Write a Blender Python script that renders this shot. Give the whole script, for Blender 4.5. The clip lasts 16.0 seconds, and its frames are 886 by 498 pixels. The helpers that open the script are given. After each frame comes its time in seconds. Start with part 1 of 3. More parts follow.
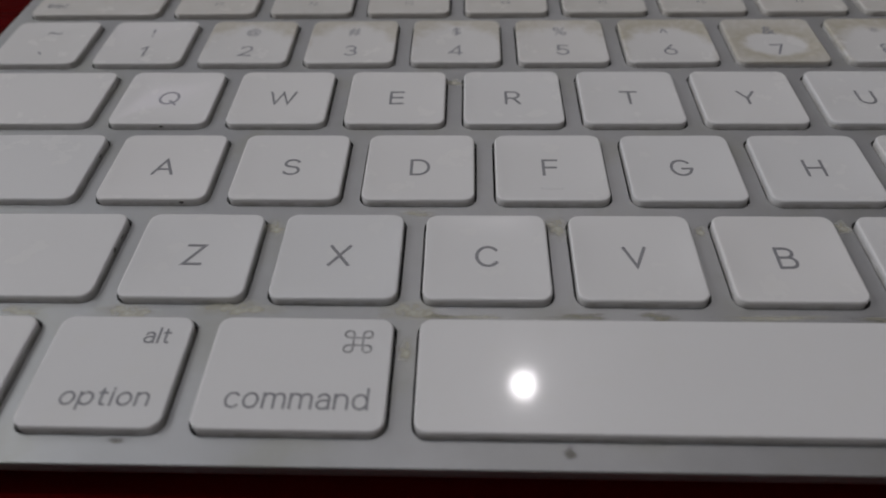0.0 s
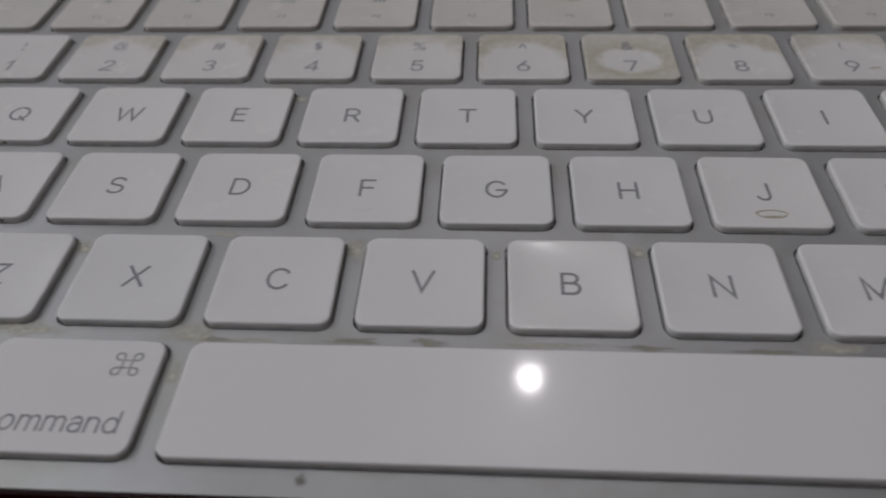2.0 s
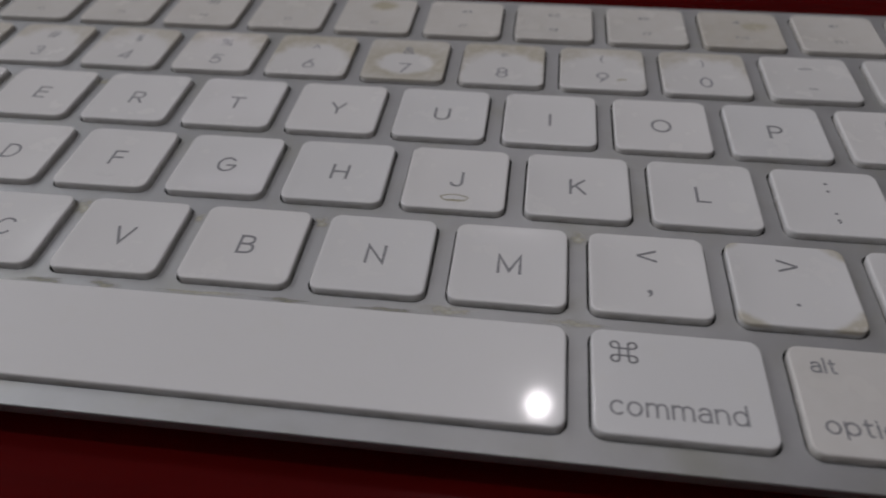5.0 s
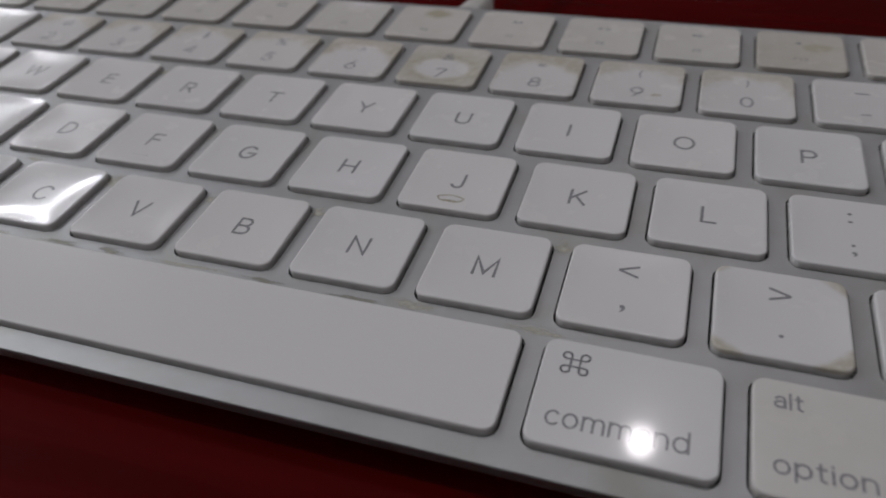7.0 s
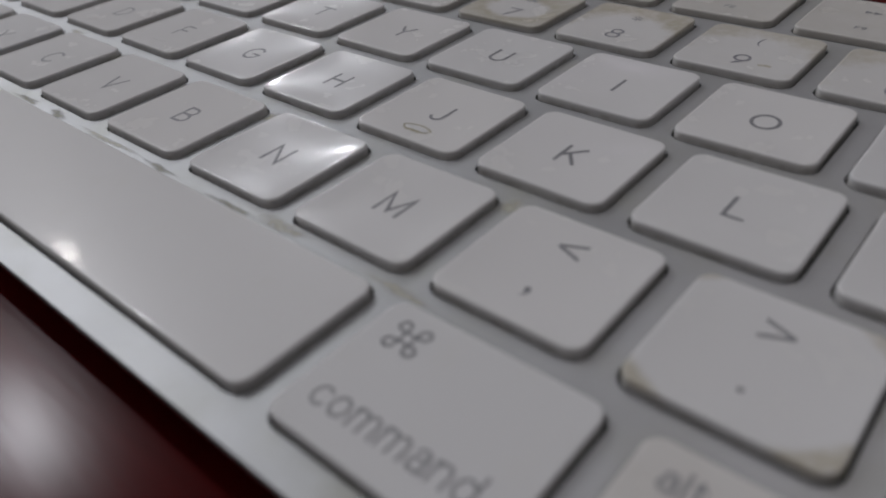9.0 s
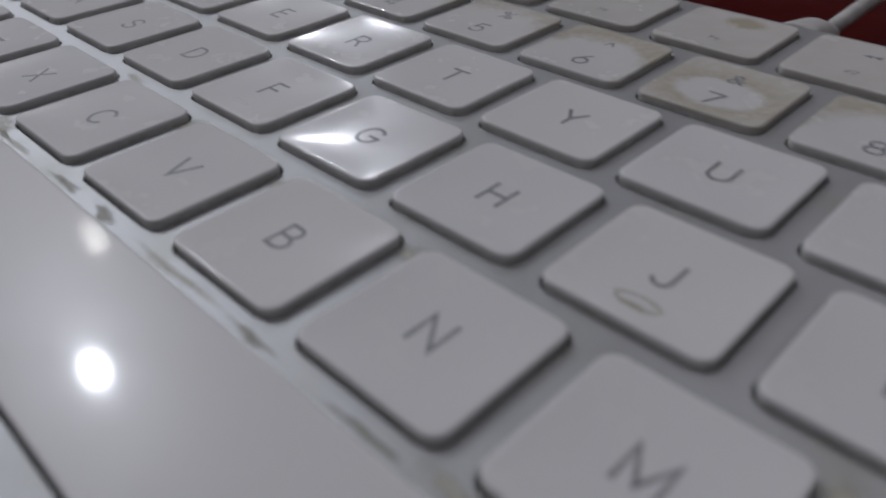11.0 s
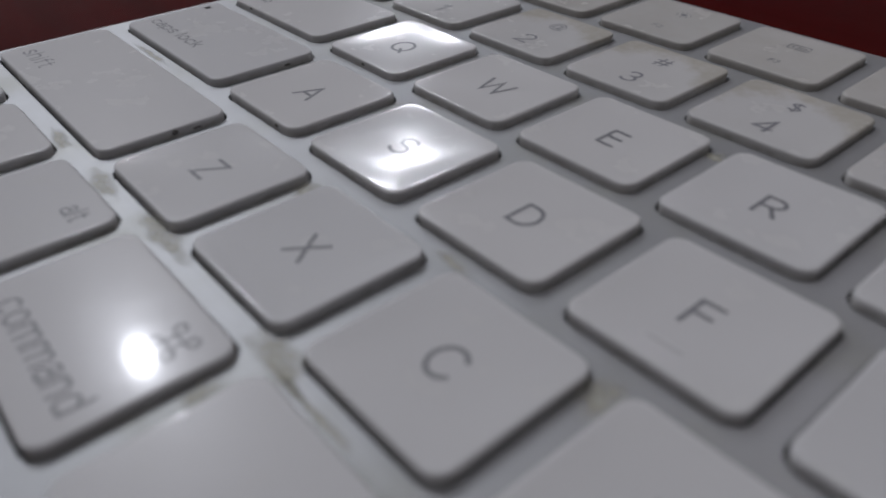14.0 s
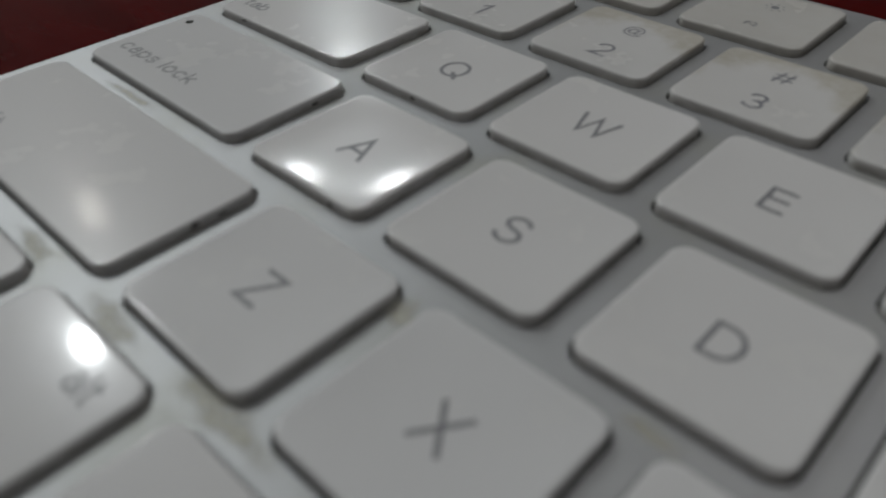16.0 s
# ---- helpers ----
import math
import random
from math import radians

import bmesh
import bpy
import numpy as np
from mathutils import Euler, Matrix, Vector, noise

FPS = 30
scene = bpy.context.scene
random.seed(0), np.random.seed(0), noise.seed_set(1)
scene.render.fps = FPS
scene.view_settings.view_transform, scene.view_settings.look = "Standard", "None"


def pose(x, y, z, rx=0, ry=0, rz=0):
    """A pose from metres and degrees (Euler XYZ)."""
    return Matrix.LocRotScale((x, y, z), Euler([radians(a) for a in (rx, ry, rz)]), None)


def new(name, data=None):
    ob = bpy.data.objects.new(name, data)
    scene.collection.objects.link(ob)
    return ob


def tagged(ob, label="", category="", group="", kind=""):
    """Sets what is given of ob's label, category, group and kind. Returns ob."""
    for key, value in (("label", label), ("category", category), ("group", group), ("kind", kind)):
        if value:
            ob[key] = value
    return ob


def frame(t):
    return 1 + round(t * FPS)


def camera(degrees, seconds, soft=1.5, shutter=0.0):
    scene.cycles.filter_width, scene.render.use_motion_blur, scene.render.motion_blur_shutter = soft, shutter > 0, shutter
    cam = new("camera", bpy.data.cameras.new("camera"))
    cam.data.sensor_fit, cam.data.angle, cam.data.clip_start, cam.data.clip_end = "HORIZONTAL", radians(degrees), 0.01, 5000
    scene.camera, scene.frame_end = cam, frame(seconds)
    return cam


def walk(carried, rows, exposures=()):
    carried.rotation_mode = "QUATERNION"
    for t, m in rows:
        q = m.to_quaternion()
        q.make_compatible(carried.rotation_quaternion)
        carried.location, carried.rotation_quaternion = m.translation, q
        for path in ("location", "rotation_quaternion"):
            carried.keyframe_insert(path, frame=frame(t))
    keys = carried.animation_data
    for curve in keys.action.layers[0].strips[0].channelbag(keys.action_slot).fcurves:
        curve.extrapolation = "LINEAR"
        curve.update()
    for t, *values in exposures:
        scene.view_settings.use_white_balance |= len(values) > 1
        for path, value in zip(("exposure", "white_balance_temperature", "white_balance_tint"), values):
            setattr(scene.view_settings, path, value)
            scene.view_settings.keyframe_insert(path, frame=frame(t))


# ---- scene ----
# The keyboard's own frame: x along the rows, y to the back, z out of the key tops, in millimetres.
MM = 0.001
KEYBOARD = pose(0, 0, 0.0084, 3.39, 0, 0)
# seconds, eye (mm, keyboard frame), turn (degrees, keyboard frame)
PATH = [
    (0, -49.87, -86.54, 67.13, 45.83, 1.12, 1.62),
    (0.5, -45.81, -86.56, 66.22, 45.65, 1.10, 1.82),
    (1, -39.97, -87.11, 66.96, 45.82, 0.77, 2.74),
    (1.5, -31.68, -84.73, 69.12, 45.43, 1.63, 3.02),
    (2, -20.39, -83.38, 70.29, 45.17, 1.72, 2.96),
    (2.5, -11.93, -84.97, 71.08, 45.66, 1.79, 2.92),
    (3, -6.57, -88.37, 73.12, 46.19, 2.15, 3.62),
    (3.5, 0.65, -89.83, 73.56, 46.59, 1.71, 3.93),
    (4, 11.31, -93.95, 73.68, 47.22, 1.16, 5.37),
    (4.5, 19.66, -93.88, 73.59, 47.45, 1.18, 6.25),
    (4.7, 23.99, -93.42, 72.21, 46.96, 1.13, 6.72),
    (6.8, 49.25, -93.50, 71.93, 49.30, 2.94, 15.57),
    (7, 50.20, -91.52, 68.93, 49.18, 3.54, 17.78),
    (7.5, 61.31, -87.50, 66.37, 50.62, 5.28, 24.20),
    (8, 69.89, -79.58, 56.30, 53.25, 3.70, 29.84),
    (8.2, 75.63, -75.34, 51.82, 52.68, 4.23, 33.61),
    (9.25, 76.50, -59.20, 39.90, 53.60, 3.90, 41.20),
    (10.3, 57.43, -51.07, 37.41, 54.27, 3.47, 43.33),
    (10.5, 53.39, -50.68, 37.53, 53.78, 3.28, 43.68),
    (11, 40.72, -47.66, 38.82, 53.90, 1.52, 44.47),
    (11.5, 31.85, -47.10, 39.82, 53.42, 0.70, 45.37),
    (12, 21.46, -46.63, 39.15, 53.66, 0.54, 46.51),
    (12.5, 11.61, -46.68, 38.96, 53.55, 0.49, 47.41),
    (13, -0.73, -45.22, 38.87, 53.70, 0.58, 47.95),
    (13.5, -11.45, -44.12, 38.39, 54.35, 0.59, 48.70),
    (14, -17.22, -43.99, 38.45, 54.19, 0.69, 49.48),
    (14.5, -24.82, -44.55, 38.86, 54.19, 0.63, 50.13),
    (15, -34.56, -44.45, 38.82, 53.59, 0.67, 49.46),
    (15.5, -40.70, -43.48, 38.42, 51.90, 0.93, 48.31),
    (16, -46.06, -38.68, 37.83, 50.51, 1.04, 43.74),
]
cam = camera(61.57, 16.0, soft=1.8, shutter=0.5)
cam.data.dof.use_dof, cam.data.dof.focus_distance, cam.data.dof.aperture_fstop = True, 0.105, 23.0
walk(cam, [(t, KEYBOARD @ pose(x * MM, y * MM, z * MM, rx, ry, rz)) for t, x, y, z, rx, ry, rz in PATH],
     exposures=[(0.0, -0.25, 6430, 10), (4.5, -0.22, 6430, 12), (8.0, -0.26, 6390, 11), (10.5, -0.31, 6240, 11), (11.0, -0.42, 6140, 12), (15.0, -0.46, 6240, 12), (15.5, -0.55, 6440, 9), (16.0, -0.53, 6470, 4)])

# ---- light ----
world = bpy.data.worlds.new("room_air")
scene.world = world
world.use_nodes = True
world.node_tree.nodes["Background"].inputs[0].default_value = (0.5, 0.5, 0.55, 1)
world.node_tree.nodes["Background"].inputs[1].default_value = 0.02
# unseen walls: south set close to bounce light, north and east far for darker reflections
ROOM = (-4.2, 4.6, -1.4, 7.2, -0.75, 2.1)  # x, x, y, y, floor, ceiling


def lamp(place, watts, radius, colour):
    data = bpy.data.lights.new("bulb_light", "POINT")
    data.energy, data.shadow_soft_size, data.color = watts, radius, colour
    ob = new("bulb_light", data)
    ob.location = place
    return ob


LAMPS = [  # place in the keyboard frame (m), watts, radius, colour
    ((0.104, 1.122, 1.626), 14.5, 0.029, (1.0, 0.95, 0.97)),
    ((-1.165, 0.190, 0.970), 29.0, 0.0145, (0.95, 0.96, 1.0)),
    ((-1.460, 1.060, 0.860), 10.0, 0.025, (0.95, 0.96, 1.0)),
    ((-1.833, 0.448, 1.114), 2.3, 0.026, (1.0, 0.97, 0.88)),
    ((-0.960, 1.830, 1.220), 0.6, 0.050, (0.9, 0.8, 1.0)),
]
for place, watts, radius, colour in LAMPS:
    lamp(KEYBOARD @ Vector(place), watts, radius, colour)


# ---- materials ----
class Nodes:
    """A material's node tree, with short calls to add to it."""

    def __init__(self, name):
        self.material = bpy.data.materials.new(name)
        self.material.use_nodes = True
        self.tree = self.material.node_tree
        self.shader = self.tree.nodes["Principled BSDF"]

    def node(self, kind, **values):
        made = self.tree.nodes.new("ShaderNode" + kind)
        for key, value in values.items():
            setattr(made, key, value)
        return made

    def feed(self, socket, value):
        if isinstance(value, bpy.types.NodeSocket):
            self.tree.links.new(value, socket)
        else:
            socket.default_value = value

    def put(self, **values):
        for key, value in values.items():
            self.feed(self.shader.inputs[key.replace("_", " ")], value)

    def math(self, how, a, b=0.0, c=0.0, clamp=False):
        made = self.node("Math", operation=how, use_clamp=clamp)
        for socket, value in zip(made.inputs, (a, b, c)):
            self.feed(socket, value)
        return made.outputs[0]

    def mix(self, fac, a, b):
        made = self.node("Mix", data_type="RGBA")
        for n, value in ((0, fac), (6, a), (7, b)):
            self.feed(made.inputs[n], value)
        return made.outputs[2]

    def noise(self, scale, detail=3.0, rough=0.5, vector=None, stretch=None):
        made = self.node("TexNoise")
        vector = vector or self.node("TexCoord").outputs["Object"]
        if stretch:
            mapped = self.node("Mapping")
            self.feed(mapped.inputs["Vector"], vector)
            mapped.inputs["Scale"].default_value = stretch
            vector = mapped.outputs[0]
        self.feed(made.inputs["Vector"], vector)
        made.inputs["Scale"].default_value, made.inputs["Detail"].default_value, made.inputs["Roughness"].default_value = scale, detail, rough
        return made.outputs["Fac"]

    def step(self, value, low, high, to_low=0.0, to_high=1.0):
        made = self.node("MapRange", interpolation_type="SMOOTHSTEP")
        for socket, v in zip(made.inputs, (value, low, high, to_low, to_high)):
            self.feed(socket, v)
        return made.outputs[0]

    def bump(self, height, strength, distance):
        made = self.node("Bump")
        made.inputs["Strength"].default_value, made.inputs["Distance"].default_value = strength, distance
        self.feed(made.inputs["Height"], height)
        self.put(Normal=made.outputs[0])


def rgb(r, g, b):
    return (r, g, b, 1.0)


def lying_on_key(n):
    """Coordinates in the key's own frame, shifted by a random amount a key, for noises that differ from key to key."""
    where = n.node("TexCoord").outputs["Object"]
    shift = n.node("VectorMath", operation="ADD")
    scaled = n.math("MULTIPLY", n.node("ObjectInfo").outputs["Random"], 1.3)
    n.feed(shift.inputs[0], where)
    n.feed(shift.inputs[1], scaled)
    return where, shift.outputs[0]


def key_plastic(name, stain=None, polish=0.11, film=0.0, haze=0.25, sheen=0.13, waves=0.22, scuff=0.02):
    """White key plastic, polished by use, grubby on its flanks. stain: ('ring', half width, half depth, y) in metres for grime
    outside a wiped oval; ('blot', x, y, radius) for a spot; ('corners', offset) for patches near the four corners. film: how much of a thin beige film of
    dirt lies all over a key that is seldom pressed. polish, haze: the roughness of the worn skin and of the plastic under it."""
    n = Nodes(name)
    where, own = lying_on_key(n)
    x, y, z = n.node("SeparateXYZ").outputs[:3]
    parts = n.tree.nodes[-1]
    n.feed(parts.inputs[0], where)
    cloud = n.noise(180, 4, 0.6, own)
    fine = n.noise(2600, 3, 0.6, own)
    tone = n.mix(n.node("ObjectInfo").outputs["Random"], rgb(0.675, 0.675, 0.675), rgb(0.71, 0.70, 0.69))
    tone = n.mix(n.step(cloud, 0.5, 0.8, 0, 0.22), tone, rgb(0.66, 0.65, 0.60))
    if film:
        tone = n.mix(n.step(n.noise(260, 4, 0.6, own), 0.25, 0.75, 0.75 * film, film), tone, rgb(0.45, 0.41, 0.33))
    # grime on the flanks, below the rounded edge
    flank = n.step(z, -0.00036, -0.0008)
    grub = n.math("MULTIPLY", flank, n.step(n.noise(420, 4, 0.65, own), 0.35, 0.7, 0.1, 0.65))
    tone = n.mix(grub, tone, rgb(0.44, 0.42, 0.38))
    if stain:
        wobble = n.math("MULTIPLY", n.math("SUBTRACT", n.noise(330, 4, 0.6, own), 0.5), 0.7)
        if stain[0] == "ring":
            _, hw, hd, cy, most = stain
            dx, dy = n.math("DIVIDE", x, hw), n.math("DIVIDE", n.math("SUBTRACT", y, cy), hd)
            far = n.math("SQRT", n.math("ADD", n.math("MULTIPLY", dx, dx), n.math("MULTIPLY", dy, dy)))
            cover = n.math("MULTIPLY", n.step(n.math("ADD", far, wobble), 0.86, 1.26), most)
            cover = n.math("MULTIPLY", cover, n.step(n.noise(700, 4, 0.6, own), 0.2, 0.62, 0.55, 1.0))
            cover = n.math("MULTIPLY", cover, n.step(far, 1.1, 2.2, 1.0, 0.6))
        elif stain[0] == "blot":
            _, cx, cy, r, most = stain
            dx, dy = n.math("DIVIDE", n.math("SUBTRACT", x, cx), 1.5 * r), n.math("DIVIDE", n.math("SUBTRACT", y, cy), r)
            far = n.math("SQRT", n.math("ADD", n.math("MULTIPLY", dx, dx), n.math("MULTIPLY", dy, dy)))
            cover = n.math("MULTIPLY", n.step(n.math("ADD", far, wobble), 1.1, 0.5), most)
        else:
            _, at, most = stain
            ax, ay = n.math("ABSOLUTE", x), n.math("ABSOLUTE", y)
            # each corner is cut off by a slanting smear; the front right one is the longest, the back left one the shortest
            lean = n.math("MULTIPLY", n.math("SUBTRACT", x, y), 0.07)
            reach = n.math("DIVIDE", n.math("ADD", n.math("ADD", n.math("MULTIPLY", ax, 0.8), ay), lean), at)
            cover = n.math("MULTIPLY", n.step(n.math("ADD", reach, n.math("MULTIPLY", wobble, 0.35)), 1.72, 1.98), most)
            cover = n.math("MULTIPLY", cover, n.step(n.noise(900, 4, 0.6, own), 0.25, 0.6, 0.5, 1.0))
        cover = n.math("MULTIPLY", cover, n.step(z, -0.0008, -0.0004))
        tone = n.mix(cover, tone, rgb(0.43, 0.39, 0.29))
    n.put(Base_Color=tone, Roughness=n.step(cloud, 0.3, 0.75, haze, haze + 0.03), Specular_IOR_Level=sheen, Coat_Weight=0.17, Coat_Roughness=polish)
    n.bump(n.math("ADD", n.math("MULTIPLY", cloud, 3.0), n.math("MULTIPLY", fine, scuff)), 0.25 * waves, 0.00008)
    return n.material


KEY_WHITE = key_plastic("white_key_plastic")
KEY_SPACE = key_plastic("white_space_bar_plastic", None, 0.075, haze=0.3, sheen=0.13, waves=0.5, scuff=0.3)
KEY_SHINY = key_plastic("shiny_white_key_plastic", None, 0.075, haze=0.22, sheen=0.06, waves=0.6, scuff=0.15)
KEY_SMUDGED = key_plastic("shiny_white_key_plastic_beige_smudges", None, 0.08, film=0.3)
KEY_RING = key_plastic("white_key_plastic_grimy_ring", ("ring", 0.0052, 0.0039, -0.0012, 0.78), film=0.12)
KEY_ARCH = key_plastic("white_key_plastic_grimy_arch", ("ring", 0.0079, 0.0088, -0.0045, 0.8), film=0.12)
KEY_FAINT = key_plastic("white_key_plastic_faint_arch", ("ring", 0.0086, 0.0098, -0.0045, 0.6), film=0.12)
KEY_BLOT = key_plastic("white_key_plastic_brown_blot", ("blot", 0.0008, 0.0048, 0.0023, 0.9), film=0.45)
KEY_DUSTY = key_plastic("white_key_plastic_beige_film", film=0.42)
KEY_DULL = key_plastic("white_key_plastic_thin_film", film=0.12)
KEY_SPECK = key_plastic("white_key_plastic_tan_specks", ("blot", 0.0030, 0.0020, 0.0022, 0.7), film=0.7)
KEY_CORNERS = key_plastic("white_key_plastic_grimy_corners", ("corners", 0.0062, 0.75))


def aluminium():
    n = Nodes("bead_blasted_aluminium")
    where = n.node("TexCoord").outputs["Object"]
    cloud, grain = n.noise(60, 4, 0.6, where), n.noise(5200, 2, 0.5, where)
    dust = n.math("MULTIPLY", n.step(n.noise(75, 5, 0.6, where), 0.46, 0.8), 0.4)
    tone = n.mix(n.step(cloud, 0.35, 0.7), rgb(0.39, 0.395, 0.40), rgb(0.35, 0.355, 0.355))
    tone = n.mix(dust, tone, rgb(0.34, 0.34, 0.26))
    n.put(Base_Color=tone, Metallic=0.9, Roughness=n.step(dust, 0.0, 0.4, 0.56, 0.63))
    n.bump(grain, 0.3, 0.00003)
    return n.material


def plain(name, colour, rough, dark=None, scale=400.0, metallic=0.0, bump=0.15, height=0.0001, stretch=None, coat=0.0):
    n = Nodes(name)
    field = n.noise(scale, 4, 0.6, stretch=stretch)
    tone = n.mix(n.step(field, 0.3, 0.7), rgb(*(dark or [0.75 * c for c in colour])), rgb(*colour))
    n.put(Base_Color=tone, Roughness=n.step(field, 0.3, 0.7, rough * 1.12, rough * 0.92), Metallic=metallic, Coat_Weight=coat, Coat_Roughness=0.08)
    n.bump(field, bump, height)
    return n.material


def grime(name, low, high, most=0.68):
    n = Nodes(name)
    cover = n.node("Attribute", attribute_name="cover").outputs["Fac"]
    field = n.noise(650, 5, 0.65)
    tone = n.mix(n.step(n.noise(1500, 3, 0.6), 0.3, 0.7), rgb(*low), rgb(*high))
    alpha = n.step(n.math("ADD", cover, n.math("MULTIPLY", n.math("SUBTRACT", field, 0.5), 1.5)), 0.15, 1.3, 0.0, most)
    n.put(Base_Color=tone, Roughness=0.8, Alpha=alpha)
    return n.material


def red_table():
    n = Nodes("dark_red_lacquered_wood")
    where = n.node("TexCoord").outputs["Object"]
    grain = n.noise(14, 6, 0.6, where, stretch=(1.0, 9.0, 1.0))
    smear = n.noise(7, 4, 0.6, where)
    tone = n.mix(n.step(grain, 0.35, 0.65), rgb(0.052, 0.0010, 0.0012), rgb(0.070, 0.0016, 0.0018))
    n.put(Base_Color=tone, Roughness=n.step(smear, 0.35, 0.7, 0.14, 0.22), IOR=1.12)
    n.bump(grain, 0.1, 0.0004)
    return n.material


ALUMINIUM = aluminium()
# near black: the shade in the gaps round the keys, put into the colour
GAP_SHADE = plain("near_black_gap_shade", (0.022, 0.022, 0.021), 0.85, scale=900)
LEGEND = plain("grey_legend_ink", (0.245, 0.245, 0.26), 0.5, dark=(0.20, 0.20, 0.21), scale=2500, bump=0.0, coat=0.17)
FADED = plain("faded_grey_legend_ink", (0.265, 0.265, 0.29), 0.5, dark=(0.21, 0.21, 0.23), scale=2500, bump=0.0, coat=0.17)
WORN = plain("worn_grey_legend_ink", (0.50, 0.50, 0.50), 0.5, dark=(0.34, 0.34, 0.35), scale=900, bump=0.0, coat=0.17)
LED_DARK = plain("unlit_led_window", (0.02, 0.025, 0.02), 0.25, scale=3000)
RUBBER = plain("grey_rubber", (0.12, 0.12, 0.12), 0.8, scale=500)
CABLE_WHITE = plain("white_cable_plastic", (0.60, 0.59, 0.575), 0.45, dark=(0.48, 0.465, 0.44), scale=260)
GRIME = grime("grey_green_grime", (0.56, 0.54, 0.42), (0.70, 0.68, 0.57), 0.58)
STREAK_GRIME = grime("brown_packed_grime", (0.26, 0.25, 0.18), (0.42, 0.40, 0.32), 0.7)
DARK_GRIME = grime("dark_brown_grime", (0.09, 0.08, 0.06), (0.22, 0.20, 0.16))
SPECK_DIRT = plain("dark_speck_dirt", (0.16, 0.15, 0.14), 0.8, scale=2000)
RING_GRIME = plain("brown_grime_line", (0.48, 0.45, 0.36), 0.7, dark=(0.30, 0.28, 0.20), scale=1400, bump=0.0)
TABLE_RED = red_table()
WALL_PAINT = plain("cream_wall_paint", (0.74, 0.72, 0.71), 0.75, dark=(0.69, 0.67, 0.66), scale=6, height=0.001)
CEILING_PAINT = plain("white_ceiling_paint", (0.68, 0.68, 0.68), 0.8, dark=(0.63, 0.63, 0.63), scale=5, height=0.001)
FLOOR_TILE = plain("brown_floor", (0.22, 0.17, 0.13), 0.5, dark=(0.15, 0.11, 0.08), scale=9, height=0.001)


# ---- building helpers ----
def mesh_of(name, bm, material, smooth=False):
    bmesh.ops.recalc_face_normals(bm, faces=bm.faces)
    data = bpy.data.meshes.new(name)
    bm.to_mesh(data)
    bm.free()
    data.materials.append(material)
    for p in data.polygons:
        p.use_smooth = smooth
    return data


def part(name, bm, material, parent, label="", smooth=False):
    """Links a bmesh, or a ready mesh, as one mesh object under a thing or under a part."""
    data = mesh_of(name, bm, material, smooth) if isinstance(bm, bmesh.types.BMesh) else bm
    ob = new(name, data)
    ob.parent = parent
    if label:
        tagged(ob, label)
    return ob


def box(bm, x0, x1, y0, y1, z0, z1):
    made = bmesh.ops.create_cube(bm, size=1.0)["verts"]
    for v in made:
        v.co = Vector(((x0, x1)[v.co.x > 0], (y0, y1)[v.co.y > 0], (z0, z1)[v.co.z > 0]))
    return made


def rounded(hx, hy, r, steps=5, between=0):
    """A rounded rectangle's outline, anticlockwise, as (x, y), with more points on its straight sides."""
    out = []
    for cx, cy, a0 in ((hx - r, hy - r, 0), (r - hx, hy - r, 90), (r - hx, r - hy, 180), (hx - r, r - hy, 270)):
        out += [(cx + r * math.cos(radians(a0 + 90 * i / steps)), cy + r * math.sin(radians(a0 + 90 * i / steps))) for i in range(steps + 1)]
        if between:
            nx, ny = ((r - hx, hy), (-hx, r - hy), (hx - r, -hy), (hx, hy - r))[a0 // 90]
            lx, ly = out[-1]
            out += [(lx + (nx - lx) * k / (between + 1), ly + (ny - ly) * k / (between + 1)) for k in range(1, between + 1)]
    return out


def loops_to_mesh(bm, loops, cap_first=True, cap_last=True):
    rings = [[bm.verts.new(p) for p in loop] for loop in loops]
    for a, b in zip(rings, rings[1:]):
        for i in range(len(a)):
            bm.faces.new((a[i], a[(i + 1) % len(a)], b[(i + 1) % len(a)], b[i]))
    if cap_first:
        bm.faces.new(rings[0][::-1])
    if cap_last:
        bm.faces.new(rings[-1])


def sheet_with_holes(name, outlines, z0, z1, material):
    """A flat plate from z0 to z1 whose later outlines are holes in the first, all in metres."""
    curve = bpy.data.curves.new(name, "CURVE")
    curve.dimensions, curve.fill_mode, curve.extrude = "2D", "BOTH", (z1 - z0) / 2
    for outline in outlines:
        spline = curve.splines.new("POLY")
        spline.points.add(len(outline) - 1)
        for point, (x, y) in zip(spline.points, outline):
            point.co = (x, y, 0, 1)
        spline.use_cyclic_u = True
    maker = new(name, curve)
    data = bpy.data.meshes.new_from_object(maker.evaluated_get(bpy.context.evaluated_depsgraph_get()))
    bpy.data.objects.remove(maker)
    data.transform(Matrix.Translation((0, 0, (z0 + z1) / 2)))
    bm = bmesh.new()
    bm.from_mesh(data)
    bmesh.ops.remove_doubles(bm, verts=bm.verts, dist=1e-6)
    bm.to_mesh(data)
    bm.free()
    data.materials.clear()
    data.materials.append(material)
    return data


# ---- keyboard: sizes in millimetres ----
PITCH, ROW = 19.0, 18.5
CAP_W, CAP_D, CAP_R, PLATE_Z = 16.0, 15.5, 1.6, -0.95
BODY = (-139.5, 139.5, -48.3, 66.2)
keyboard = tagged(new("keyboard"), "white low-profile keyboard with silver aluminium body, grimy, on red table", "keyboard")
keyboard.matrix_world = KEYBOARD


def dish(x, y, hx, hy, deep):
    return -deep * max(0.0, 1 - abs(x / hx) ** 3) * max(0.0, 1 - abs(y / hy) ** 3)


cap_meshes = {}


